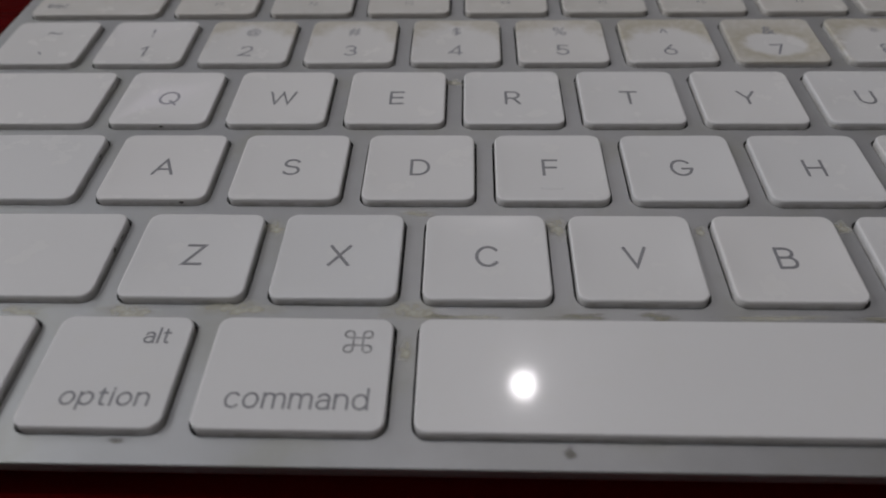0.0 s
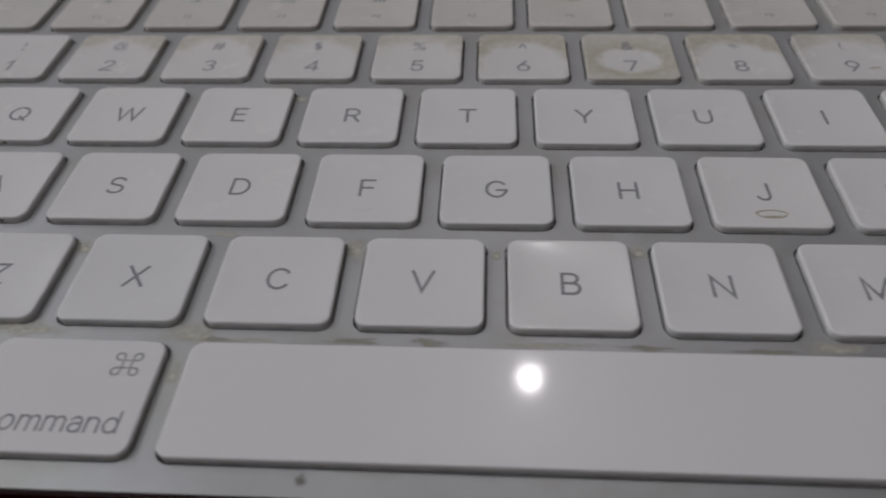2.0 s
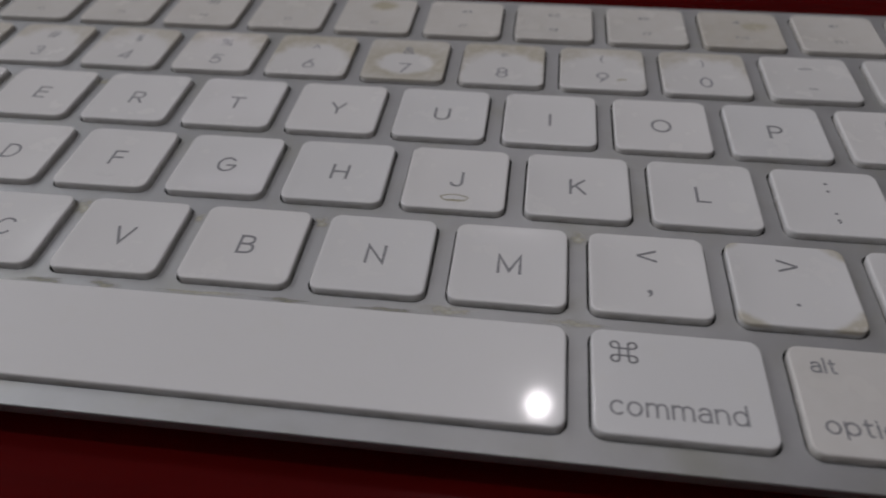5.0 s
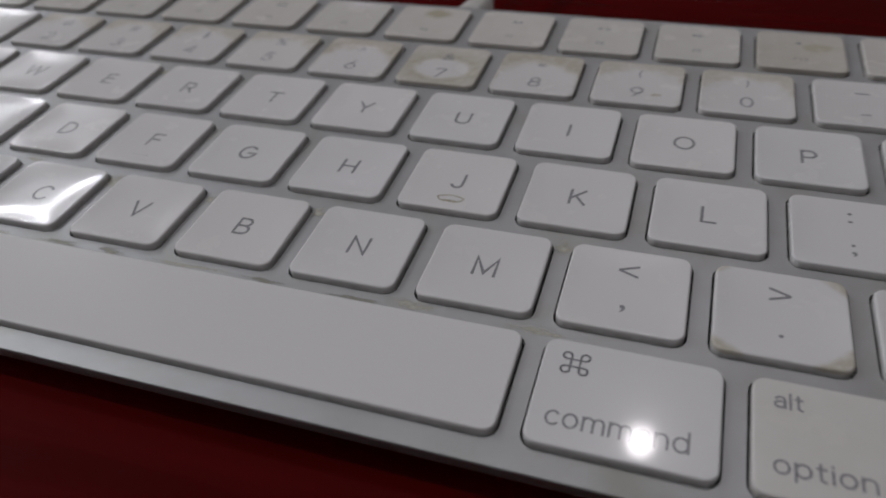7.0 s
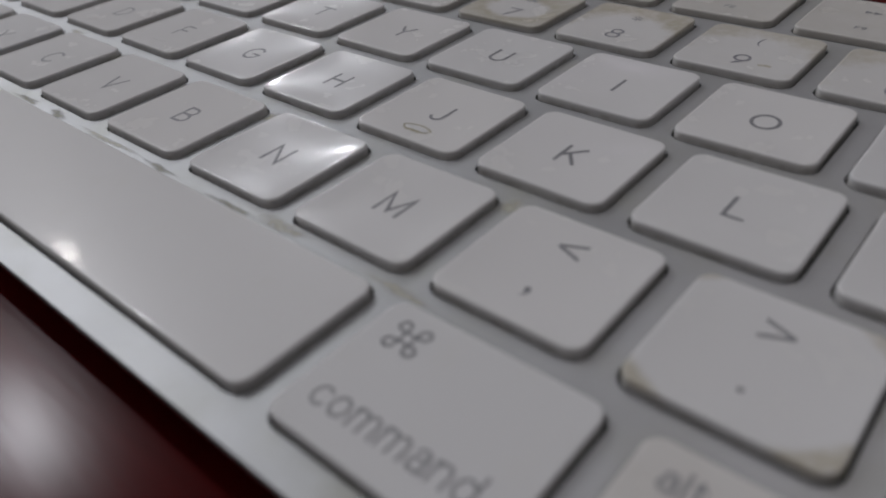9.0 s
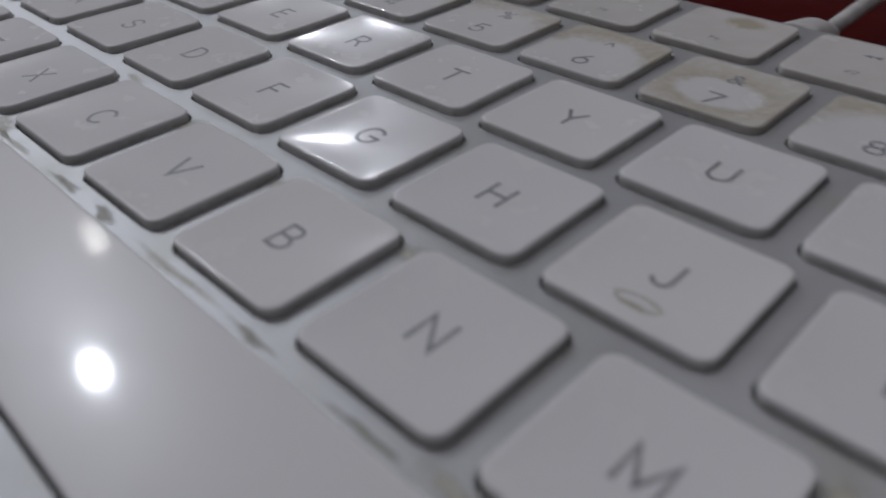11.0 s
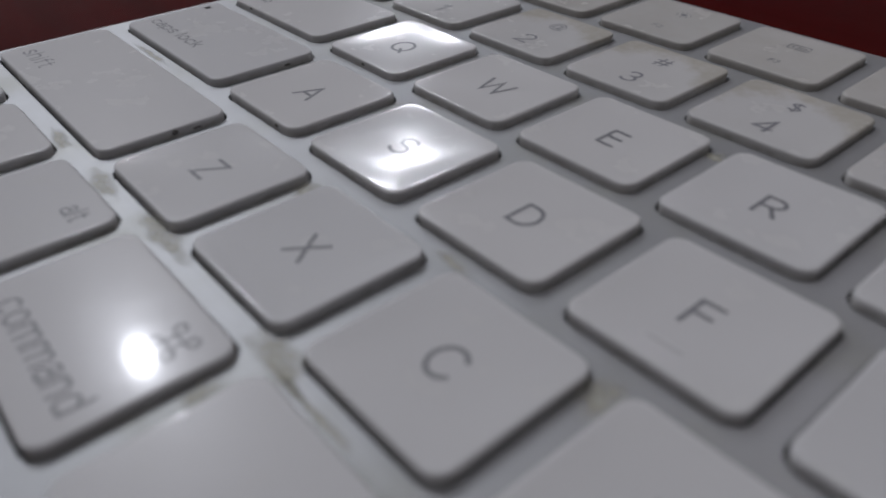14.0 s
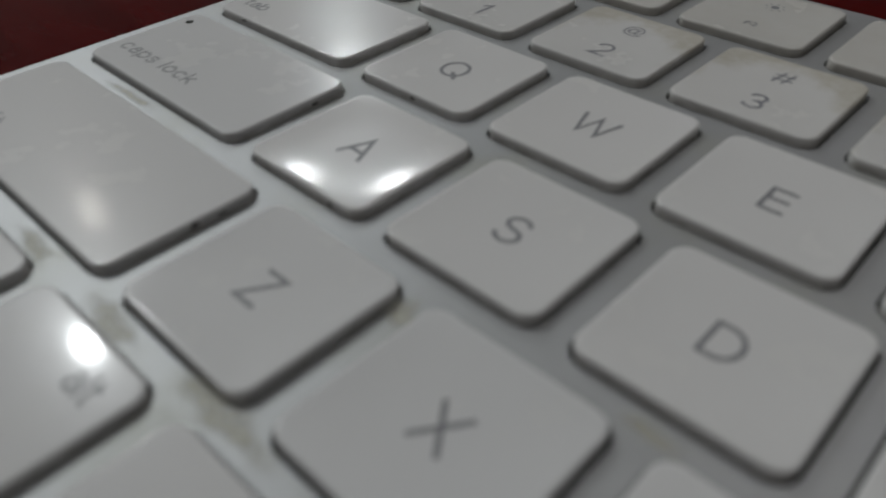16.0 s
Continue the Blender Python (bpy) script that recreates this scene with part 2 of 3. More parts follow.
def cap_mesh(width, depth, deep, material):
    """A key cap whose top lies at z = 0, with rounded corners and edges and a slightly hollow top."""
    key = (round(width, 2), round(depth, 2), deep, material.name)
    if key not in cap_meshes:
        bm, hx, hy, loops = bmesh.new(), width / 2, depth / 2, []
        for inset, z in ((0.1, -2.0), (0.0, -1.3), (0.0, -0.36), (0.0, -0.28), (0.02, -0.17), (0.08, -0.07), (0.17, -0.015), (0.28, 0.0), (0.36, 0.0), (0.6, 0), (1.1, 0), (2.0, 0), (3.0, 0), (4.0, 0), (5.0, 0), (6.0, 0), (6.8, 0), (7.3, 0)):
            if inset > hy - 0.3:
                break
            outline = rounded(hx - inset, hy - inset, max(CAP_R - inset, min(0.35, hy - inset)), 5, 7)
            loops.append([((x) * MM, (y) * MM, (z if inset < 0.3 else dish(x, y, hx - 0.45, hy - 0.45, deep)) * MM) for x, y in outline])
        loops_to_mesh(bm, loops)
        cap_meshes[key] = mesh_of("key", bm, material, smooth=True)
    return cap_meshes[key]


def text_mesh(words, tall, wide=None):
    """Words as a flat mesh in millimetres, centred, a capital's or digit's height given."""
    curve = bpy.data.curves.new("legend", "FONT")
    curve.body, curve.resolution_u = words, 3
    maker = new("legend", curve)
    data = bpy.data.meshes.new_from_object(maker.evaluated_get(bpy.context.evaluated_depsgraph_get()))
    bpy.data.objects.remove(maker)
    co = np.zeros(len(data.vertices) * 3)
    data.vertices.foreach_get("co", co)
    co = co.reshape(-1, 3)
    low, high = co.min(0), co.max(0)
    co -= (low + high) / 2
    scale = tall / max(high[1] - low[1], 1e-6)
    co[:, 1] *= scale
    co[:, 0] *= wide / max(high[0] - low[0], 1e-6) if wide else scale
    data.vertices.foreach_set("co", co.ravel())
    return data


def bend(cx, cy, rx, ry, start, end, n=14):
    """Points on an arc, from one angle to another, in degrees."""
    return [(cx + rx * math.cos(radians(start + (end - start) * i / n)), cy + ry * math.sin(radians(start + (end - start) * i / n))) for i in range(n + 1)]


def capital(letter):
    """The middle lines of a plain capital or numeral: 1 high, from y = 0 to 1, starting at x = 0."""
    numerals = {
        "0": [bend(0.3, 0.5, 0.3, 0.5, 0, 360, 26)], "1": [[(0, 0.8), (0.26, 1), (0.26, 0)]], "2": [bend(0.3, 0.7, 0.29, 0.3, 165, -35) + [(0, 0), (0.62, 0)]],
        "3": [bend(0.28, 0.76, 0.26, 0.24, 155, -90) + bend(0.29, 0.26, 0.29, 0.26, 90, -155)], "4": [[(0.5, 0), (0.5, 1), (0, 0.24), (0.66, 0.24)]],
        "5": [[(0.56, 1), (0.1, 1), (0.06, 0.53)] + bend(0.29, 0.32, 0.3, 0.32, 130, -155)], "6": [bend(0.31, 0.31, 0.3, 0.31, 0, 360, 20), [(0.46, 1), (0.05, 0.47)]],
        "7": [[(0, 1), (0.6, 1), (0.2, 0)]], "8": [bend(0.3, 0.76, 0.25, 0.24, 0, 360, 18), bend(0.3, 0.27, 0.3, 0.27, 0, 360, 20)],
        "9": [bend(0.3, 0.69, 0.3, 0.31, 0, 360, 20), [(0.56, 0.53), (0.15, 0)]]}
    if letter in numerals:
        return numerals[letter]
    if letter == "B":
        return [[(0.33, 0.53), (0, 0.53), (0, 0), (0.36, 0)] + bend(0.36, 0.265, 0.28, 0.265, -90, 90), [(0, 0.53), (0, 1), (0.33, 1)] + bend(0.33, 0.765, 0.25, 0.235, 90, -90)]
    if letter in "CG":
        ring = bend(0.42, 0.5, 0.42, 0.5, 42, 320 if letter == "C" else 350, 24)
        return [ring] if letter == "C" else [ring[:-1] + [(0.84, 0.44), (0.46, 0.44)]]
    if letter == "D":
        return [[(0.3, 1), (0, 1), (0, 0), (0.3, 0)] + bend(0.3, 0.5, 0.44, 0.5, -90, 90, 18)]
    if letter == "J":
        return [[(0.5, 1), (0.5, 0.27)] + bend(0.25, 0.25, 0.25, 0.25, 0, -165)]
    if letter in "OQ":
        ring = bend(0.45, 0.5, 0.45, 0.5, 0, 360, 28)
        return [ring] if letter == "O" else [ring, [(0.55, 0.26), (0.86, -0.06)]]
    if letter in "PR":
        bowl = [(0, 0), (0, 1), (0.34, 1)] + bend(0.34, 0.73, 0.28, 0.27, 90, -90) + [(0, 0.46)]
        return [bowl] if letter == "P" else [bowl, [(0.34, 0.46), (0.64, 0)]]
    if letter == "S":
        return [bend(0.34, 0.755, 0.3, 0.245, 25, 230) + bend(0.34, 0.26, 0.33, 0.26, 60, -155)]
    if letter == "U":
        return [[(0, 1), (0, 0.34)] + bend(0.36, 0.34, 0.36, 0.34, 180, 360, 16) + [(0.72, 1)]]
    straight = {
        "A": [[(0, 0), (0.42, 1), (0.84, 0)], [(0.14, 0.33), (0.70, 0.33)]], "E": [[(0.58, 1), (0, 1), (0, 0), (0.58, 0)], [(0, 0.52), (0.54, 0.52)]],
        "F": [[(0.56, 1), (0, 1), (0, 0)], [(0, 0.5), (0.51, 0.5)]], "H": [[(0, 0), (0, 1)], [(0.72, 0), (0.72, 1)], [(0, 0.51), (0.72, 0.51)]],
        "I": [[(0, 0), (0, 1)]], "K": [[(0, 0), (0, 1)], [(0.62, 1), (0, 0.37)], [(0.22, 0.58), (0.66, 0)]], "L": [[(0, 1), (0, 0), (0.54, 0)]],
        "M": [[(0, 0), (0, 1), (0.44, 0.1), (0.88, 1), (0.88, 0)]], "N": [[(0, 0), (0, 1), (0.72, 0), (0.72, 1)]], "T": [[(0, 1), (0.74, 1)], [(0.37, 1), (0.37, 0)]],
        "V": [[(0, 1), (0.39, 0), (0.78, 1)]], "W": [[(0, 1), (0.29, 0), (0.6, 0.97), (0.91, 0), (1.2, 1)]], "X": [[(0, 0), (0.72, 1)], [(0, 1), (0.72, 0)]],
        "Y": [[(0, 1), (0.37, 0.44), (0.74, 1)], [(0.37, 0.44), (0.37, 0)]], "Z": [[(0, 1), (0.64, 1), (0, 0), (0.66, 0)]]}
    return straight[letter]


def small(letter):
    """The middle lines of a small letter, 0.72 high without its stem, and how wide it is."""
    arch = bend(0.28, 0.44, 0.28, 0.28, 180, 0)
    bowl = bend(0.32, 0.36, 0.32, 0.36, 0, 360, 22)
    if letter == "a":
        return [bend(0.29, 0.49, 0.25, 0.23, 155, 0) + [(0.54, 0)], [(0.54, 0.41), (0.27, 0.41)] + bend(0.24, 0.205, 0.24, 0.205, 90, 270) + bend(0.3, 0.24, 0.24, 0.24, -90, 0)], 0.54
    if letter in "bdp":
        stem = {"b": [(0, 0), (0, 1.03)], "d": [(0.64, 0), (0.64, 1.03)], "p": [(0, 0.72), (0, -0.27)]}[letter]
        return [bowl, stem], 0.64
    if letter == "c":
        return [bend(0.32, 0.36, 0.32, 0.36, 45, 315, 18)], 0.56
    if letter == "e":
        return [[(0.04, 0.37), (0.62, 0.37)] + bend(0.32, 0.36, 0.3, 0.36, 5, 318, 20)], 0.62
    if letter == "f":
        return [[(0.14, 0), (0.14, 0.8)] + bend(0.32, 0.82, 0.18, 0.2, 180, 80), [(0, 0.7), (0.36, 0.7)]], 0.36
    if letter == "h":
        return [[(0, 0), (0, 1.03)], arch + [(0.56, 0)]], 0.56
    if letter == "i":
        return [[(0.02, 0), (0.02, 0.72)], [(0.02, 0.93), (0.02, 0.97)]], 0.04
    if letter == "k":
        return [[(0, 0), (0, 1.03)], [(0.5, 0.72), (0, 0.26)], [(0.18, 0.42), (0.54, 0)]], 0.54
    if letter == "l":
        return [[(0.02, 0), (0.02, 1.03)]], 0.04
    if letter == "m":
        return [[(0, 0), (0, 0.72)], bend(0.24, 0.48, 0.24, 0.24, 180, 0) + [(0.48, 0)], bend(0.72, 0.48, 0.24, 0.24, 180, 0) + [(0.96, 0)]], 0.96
    if letter == "n":
        return [[(0, 0), (0, 0.72)], arch + [(0.56, 0)]], 0.56
    if letter == "o":
        return [bowl], 0.64
    if letter == "r":
        return [[(0, 0), (0, 0.72)], bend(0.26, 0.46, 0.26, 0.26, 180, 80)], 0.3
    if letter == "s":
        return [bend(0.25, 0.54, 0.22, 0.18, 25, 235) + bend(0.25, 0.18, 0.24, 0.18, 60, -155)], 0.48
    if letter == "t":
        return [[(0.14, 0.94), (0.14, 0.16)] + bend(0.3, 0.16, 0.16, 0.15, 180, 285), [(0, 0.7), (0.36, 0.7)]], 0.36
    if letter == "u":
        return [[(0, 0.72), (0, 0.28)] + bend(0.28, 0.28, 0.28, 0.28, 180, 360), [(0.56, 0.72), (0.56, 0)]], 0.56
    return [], 0.2


def ribbons(lines, weight):
    """A flat mesh of strokes with mitred bends along lines, all in millimetres; each stroke lies a hair over the last."""
    bm = bmesh.new()
    for layer, line in enumerate(lines):
        points = [Vector(p) for p in line]
        points = [p for i, p in enumerate(points) if i == 0 or (p - points[i - 1]).length > 0.02]
        ways = [(b - a).normalized() for a, b in zip(points, points[1:])]
        points[0] = points[0] - ways[0] * weight * 0.45
        points[-1] = points[-1] + ways[-1] * weight * 0.45
        pairs = []
        for i, p in enumerate(points):
            before, after = ways[max(i - 1, 0)], ways[min(i, len(ways) - 1)]
            across = Vector((-before.y - after.y, before.x + after.x)).normalized()
            reach = weight / 2 / max(0.4, across.dot(Vector((-after.y, after.x))))
            pairs.append([bm.verts.new((*(p + side * reach * across), 0.004 * (layer % 3))) for side in (1, -1)])
        for (a, b), (c, d) in zip(pairs, pairs[1:]):
            bm.faces.new((a, b, d, c))
    data = bpy.data.meshes.new("legend")
    bm.to_mesh(data)
    bm.free()
    return data


def capital_mesh(letter, tall, weight=0.44):
    """A plain capital as a flat mesh in millimetres, centred."""
    lines = capital(letter)
    wide = max(x for line in lines for x, y in line)
    return ribbons([[((x - wide / 2) * (tall - weight), (y - 0.5) * (tall - weight)) for x, y in line] for line in lines], weight)


def word_mesh(words, tall, wide, weight=0.28):
    """Small letters as a flat mesh in millimetres, centred, with the height and width of the whole given."""
    lines, at = [], 0.0
    for letter in words:
        strokes, advance = small(letter)
        lines += [[(x + at, y) for x, y in stroke_line] for stroke_line in strokes]
        at += advance + 0.27
    xs, ys = [x for line in lines for x, y in line], [y for line in lines for x, y in line]
    sx, sy = (wide - weight) / (max(xs) - min(xs)), (tall - weight) / (max(ys) - min(ys))
    mx, my = (max(xs) + min(xs)) / 2, (max(ys) + min(ys)) / 2
    return ribbons([[((x - mx) * sx, (y - my) * sy) for x, y in line] for line in lines], weight)


def legend(key, data, x, y, size, deep, material=LEGEND):
    """Lays a flat mesh in millimetres onto a key's hollow top."""
    for v in data.vertices:
        px, py = v.co.x + x, v.co.y + y
        v.co = Vector((px, py, dish(px, py, size[0] / 2 - 0.45, size[1] / 2 - 0.45, deep) + 0.02 + v.co.z)) * MM
    data.materials.clear()
    data.materials.append(material)
    data.name = "legend"
    return part("legend", data, material, key)


def flat(pieces):
    """A flat mesh from outlines."""
    bm = bmesh.new()
    for outline in pieces:
        bm.faces.new([bm.verts.new((x, y, 0)) for x, y in outline])
    data = bpy.data.meshes.new("legend")
    bm.to_mesh(data)
    bm.free()
    return data


def stroke(points, width, closed=False):
    """A flat ribbon along points, as small quads."""
    out = []
    pairs = list(zip(points, points[1:] + points[:1])) if closed else list(zip(points, points[1:]))
    for (x0, y0), (x1, y1) in pairs:
        d = math.hypot(x1 - x0, y1 - y0) or 1
        nx, ny, ex, ey = -(y1 - y0) / d * width / 2, (x1 - x0) / d * width / 2, (x1 - x0) / d * width * 0.25, (y1 - y0) / d * width * 0.25
        out.append([(x0 - ex - nx, y0 - ey - ny), (x1 + ex - nx, y1 + ey - ny), (x1 + ex + nx, y1 + ey + ny), (x0 - ex + nx, y0 - ey + ny)])
    return out


def disc(x, y, r, n=10):
    return [(x + r * math.cos(2 * math.pi * i / n), y + r * math.sin(2 * math.pi * i / n)) for i in range(n)]


def looped_square():
    """The looped square of the command key."""
    path, a, r = [], 0.55, 0.52
    for cx, cy, start in ((1, 1, 180), (-1, 1, 270), (-1, -1, 0), (1, -1, 90)):
        for i in range(13):
            t = radians(start - 270 * i / 12)
            path.append((cx * (a + r) + r * math.cos(t), cy * (a + r) + r * math.sin(t)))
    return flat(stroke(path, 0.27, closed=True))


def icon(kind):
    """The small pictures of the top row."""
    if kind == "sun":
        return flat([disc(0, 0, 0.55)] + [disc(1.15 * math.cos(i * math.pi / 4), 1.0 * math.sin(i * math.pi / 4), 0.16, 6) for i in range(8)])
    if kind == "windows":
        return flat(stroke([(-1.5, -0.8), (1.5, -0.8), (1.5, 0.8), (-1.5, 0.8)], 0.18, True) + stroke([(-0.9, -0.3), (0.0, -0.3), (0.0, 0.4), (-0.9, 0.4)], 0.15, True) + stroke([(0.4, -0.4), (1.0, -0.4), (1.0, 0.2), (0.4, 0.2)], 0.15, True))
    if kind == "grid":
        return flat([[(x - 0.3, y - 0.22), (x + 0.3, y - 0.22), (x + 0.3, y + 0.22), (x - 0.3, y + 0.22)] for x in (-0.9, 0, 0.9) for y in (-0.6, 0, 0.6)])
    if kind == "back":
        return flat([[(0.1, 0.55), (-1.1, 0), (0.1, -0.55)], [(1.3, 0.55), (0.1, 0), (1.3, -0.55)]])
    if kind == "play":
        return flat([[(-1.2, -0.55), (-0.1, 0), (-1.2, 0.55)]] + stroke([(0.4, -0.5), (0.4, 0.5)], 0.22) + stroke([(0.9, -0.5), (0.9, 0.5)], 0.22))
    if kind == "next":
        return flat([[(-1.3, -0.55), (-0.1, 0), (-1.3, 0.55)], [(-0.1, -0.55), (1.1, 0), (-0.1, 0.55)]])
    if kind == "eject":
        return flat([[(-0.9, -0.1), (0.9, -0.1), (0, 0.8)]] + stroke([(-0.9, -0.5), (0.9, -0.5)], 0.25))
    waves = int(kind[-1])
    arcs = []
    for k in range(waves):
        r = 0.55 + 0.4 * k
        arcs += stroke([(0.2 + r * math.cos(radians(a)), r * math.sin(radians(a))) for a in (-45, -15, 15, 45)], 0.16)
    return flat([[(-0.9, -0.25), (-0.5, -0.25), (-0.5, 0.25), (-0.9, 0.25)], [(-0.5, -0.25), (0.1, -0.65), (0.1, 0.65), (-0.5, 0.25)]] + arcs)


plate_holes = []


def key(units, wide, row, material=KEY_WHITE, label="", half=0, tilt=None):
    """A key that starts that many units from the keyboard's left and is wide units across. half: 1 upper, -1 lower half key; tilt: how a
    loose key leans, in degrees."""
    width, depth = wide * PITCH - (PITCH - CAP_W), CAP_D
    cx, cy = (units + wide / 2 - 7.25) * PITCH, row * ROW
    if half:
        depth, cy = CAP_D / 2 - 0.35, cy + half * (CAP_D / 4 + 0.175)
    deep = 0.30 if wide == 1 and row > -2 else 0.0
    ob = part("key", cap_mesh(width, depth, deep, material), material, keyboard, label)
    ob.location = (cx * MM, cy * MM, 0)
    rest = [random.uniform(-0.22, 0.22), random.uniform(-0.22, 0.22)]
    ob.rotation_euler = [radians(a) for a in (*(tilt or rest), random.uniform(-0.15, 0.15))] if wide < 2 else (0, 0, 0)
    g = 0.33
    plate_holes.append([((cx + x) * MM, (cy + y) * MM) for x, y in rounded(width / 2 + g, depth / 2 + g, CAP_R + g)][::-1])
    return ob, (width, depth), deep


def lettered(units, row, letter, material=KEY_WHITE, label=""):
    ob, size, deep = key(units, 1, row, material, label)
    legend(ob, capital_mesh(letter, 3.85), 0, 0, size, deep)
    return ob, size, deep


def two_signs(units, row, upper, lower, material=KEY_WHITE, label="", wide=1):
    ob, size, deep = key(units, wide, row, material, label)
    heights = {"-": 0.4, "_": 0.4, "=": 1.3, "~": 0.8, ".": 0.6, ",": 1.4, "*": 1.7, "^": 1.5, "`": 1.0, "'": 1.4, '"': 1.4, "+": 2.2, ":": 2.4, ";": 2.8, "<": 2.5, ">": 2.5}
    widths = {"-": 1.6, "_": 2.4, "<": 2.7, ">": 2.7}
    ink = FADED if row == 2 else LEGEND
    legend(ob, text_mesh(upper, heights.get(upper, 2.7), widths.get(upper)), 0, 3.7, size, deep, ink)
    digit = lower in "0123456789"
    sign = capital_mesh(lower, 3.7, 0.4) if digit else text_mesh(lower, heights.get(lower, 3.0), widths.get(lower))
    legend(ob, sign, 0, -3.1 if digit else -3.6, size, deep, ink)
    return ob


# top row
ob, size, deep = key(0, 1.5, 3, KEY_DUSTY)
legend(ob, word_mesh("esc", 1.6, 4.2), -size[0] / 2 + 4.4, -4.2, size, deep)
TOP = ["sun", "sun", "windows", "grid", "", "", "back", "play", "next", "speaker0", "speaker1", "speaker2"]
STAINED_TOP = {5: (KEY_BLOT, "white key with a brown stain at its back edge"), 9: (KEY_SPECK, "white key with tan stains round its signs")}
for i, kind in enumerate(TOP):
    material, label = STAINED_TOP.get(i, (KEY_DUSTY, "white key dulled by a beige film of dirt"))
    ob, size, deep = key(1.5 + i, 1, 3, material, label)
    if kind:
        legend(ob, icon(kind), 0, 3.6, size, deep)
    legend(ob, text_mesh(f"F{i + 1}", 1.3), 0, -3.1, size, deep)
ob, size, deep = key(13.5, 1, 3, KEY_DUSTY)
legend(ob, icon("eject"), 0, 0, size, deep)

# number row
GRIMY = {"3": KEY_FAINT, "4": KEY_FAINT, "5": KEY_FAINT, "6": KEY_ARCH, "7": KEY_RING, "8": KEY_ARCH, "9": KEY_FAINT, "0": KEY_FAINT, "2": KEY_FAINT}
SAID = {KEY_FAINT: "white key with faint grime along its back edge", KEY_ARCH: "white key with an arch of brown grime", KEY_RING: "white key with a thick ring of brown grime"}
for i, (upper, lower) in enumerate(zip("~!@#$%^&*()_+", "`1234567890-=")):
    material = GRIMY.get(lower, KEY_DULL)
    ob = two_signs(i, 2, upper, lower, material, SAID.get(material, ""))
    if lower == "9":
        mark = legend(ob, flat(stroke([(2.2, -3.9), (2.9, -3.6), (3.6, -3.8)], 0.55)), 0.6, 0, (CAP_W, CAP_D), 0.30, RING_GRIME)
        mark.name = "smudge"
        tagged(mark, "small brown smudge beside the digit")
ob, size, deep = key(13, 1.5, 2)
legend(ob, word_mesh("delete", 2.2, 8.0), size[0] / 2 - 5.6, -4.2, size, deep)

# letters
ob, size, deep = key(0, 1.5, 1)
legend(ob, word_mesh("tab", 2.1, 4.4), -size[0] / 2 + 3.9, -3.9, size, deep)
for i, letter in enumerate("QWERTYUIOP"):
    lettered(1.5 + i, 1, letter)
two_signs(11.5, 1, "{", "[")
two_signs(12.5, 1, "}", "]")
two_signs(13.5, 1, "|", "\\")
ob, size, deep = key(0, 1.75, 0)
legend(ob, word_mesh("caps lock", 2.7, 15.4), -size[0] / 2 + 9.4, -3.7, size, deep)
led = legend(ob, flat([disc(0, 0, 0.55, 16)]), -size[0] / 2 + 1.9, 5.2, size, deep, LED_DARK)
led.name = "indicator_light"
tagged(led, "small dark unlit indicator dot")
for i, letter in enumerate("ASDFGHJKL"):
    ob, size, deep = lettered(1.75 + i, 0, letter)
    if letter in "FJ":
        bm = bmesh.new()
        loops_to_mesh(bm, [[((x) * MM, (y - 4.9) * MM, z * MM) for x, y in rounded(1.7 - s, 0.32 - s, 0.3 - s, 4)] for s, z in ((0, -0.24), (0.08, -0.18), (0.18, -0.13), (0.27, -0.12))])
        part("finger_ridge", bm, KEY_WHITE, ob, smooth=True)
        if letter == "J":
            ring = [(2.05 * math.cos(a) * (1 + 0.05 * math.sin(5 * a)), 0.82 * math.sin(a)) for a in [i * math.pi / 20 for i in range(40)]]
            mark = legend(ob, flat(stroke(ring, 0.27, True) + stroke([(-1.0, -0.72), (-0.3, -0.62), (0.4, -0.64), (0.9, -0.7)], 0.55)), 0.1, -4.8, size, deep, RING_GRIME)
            mark.name = "grime_ring"
            tagged(mark, "brown oval of grime round the ridge")
two_signs(10.75, 0, ":", ";")
two_signs(11.75, 0, '"', "'")
ob, size, deep = key(12.75, 1.75, 0)
legend(ob, word_mesh("return", 2.2, 7.6), size[0] / 2 - 5.4, -4.2, size, deep)
ob, size, deep = key(0, 2.25, -1)
legend(ob, word_mesh("shift", 2.6, 7.9), -size[0] / 2 + 6.2, -3.8, size, deep)
for i, letter in enumerate("ZXCVBNM"):
    lettered(2.25 + i, -1, letter)
two_signs(9.25, -1, "<", ",")
two_signs(10.25, -1, ">", ".", KEY_CORNERS, "white key with brown grime in its corners")
two_signs(11.25, -1, "?", "/")
ob, size, deep = key(12.25, 2.25, -1)
legend(ob, word_mesh("shift", 2.6, 7.6), size[0] / 2 - 5.6, -3.8, size, deep)

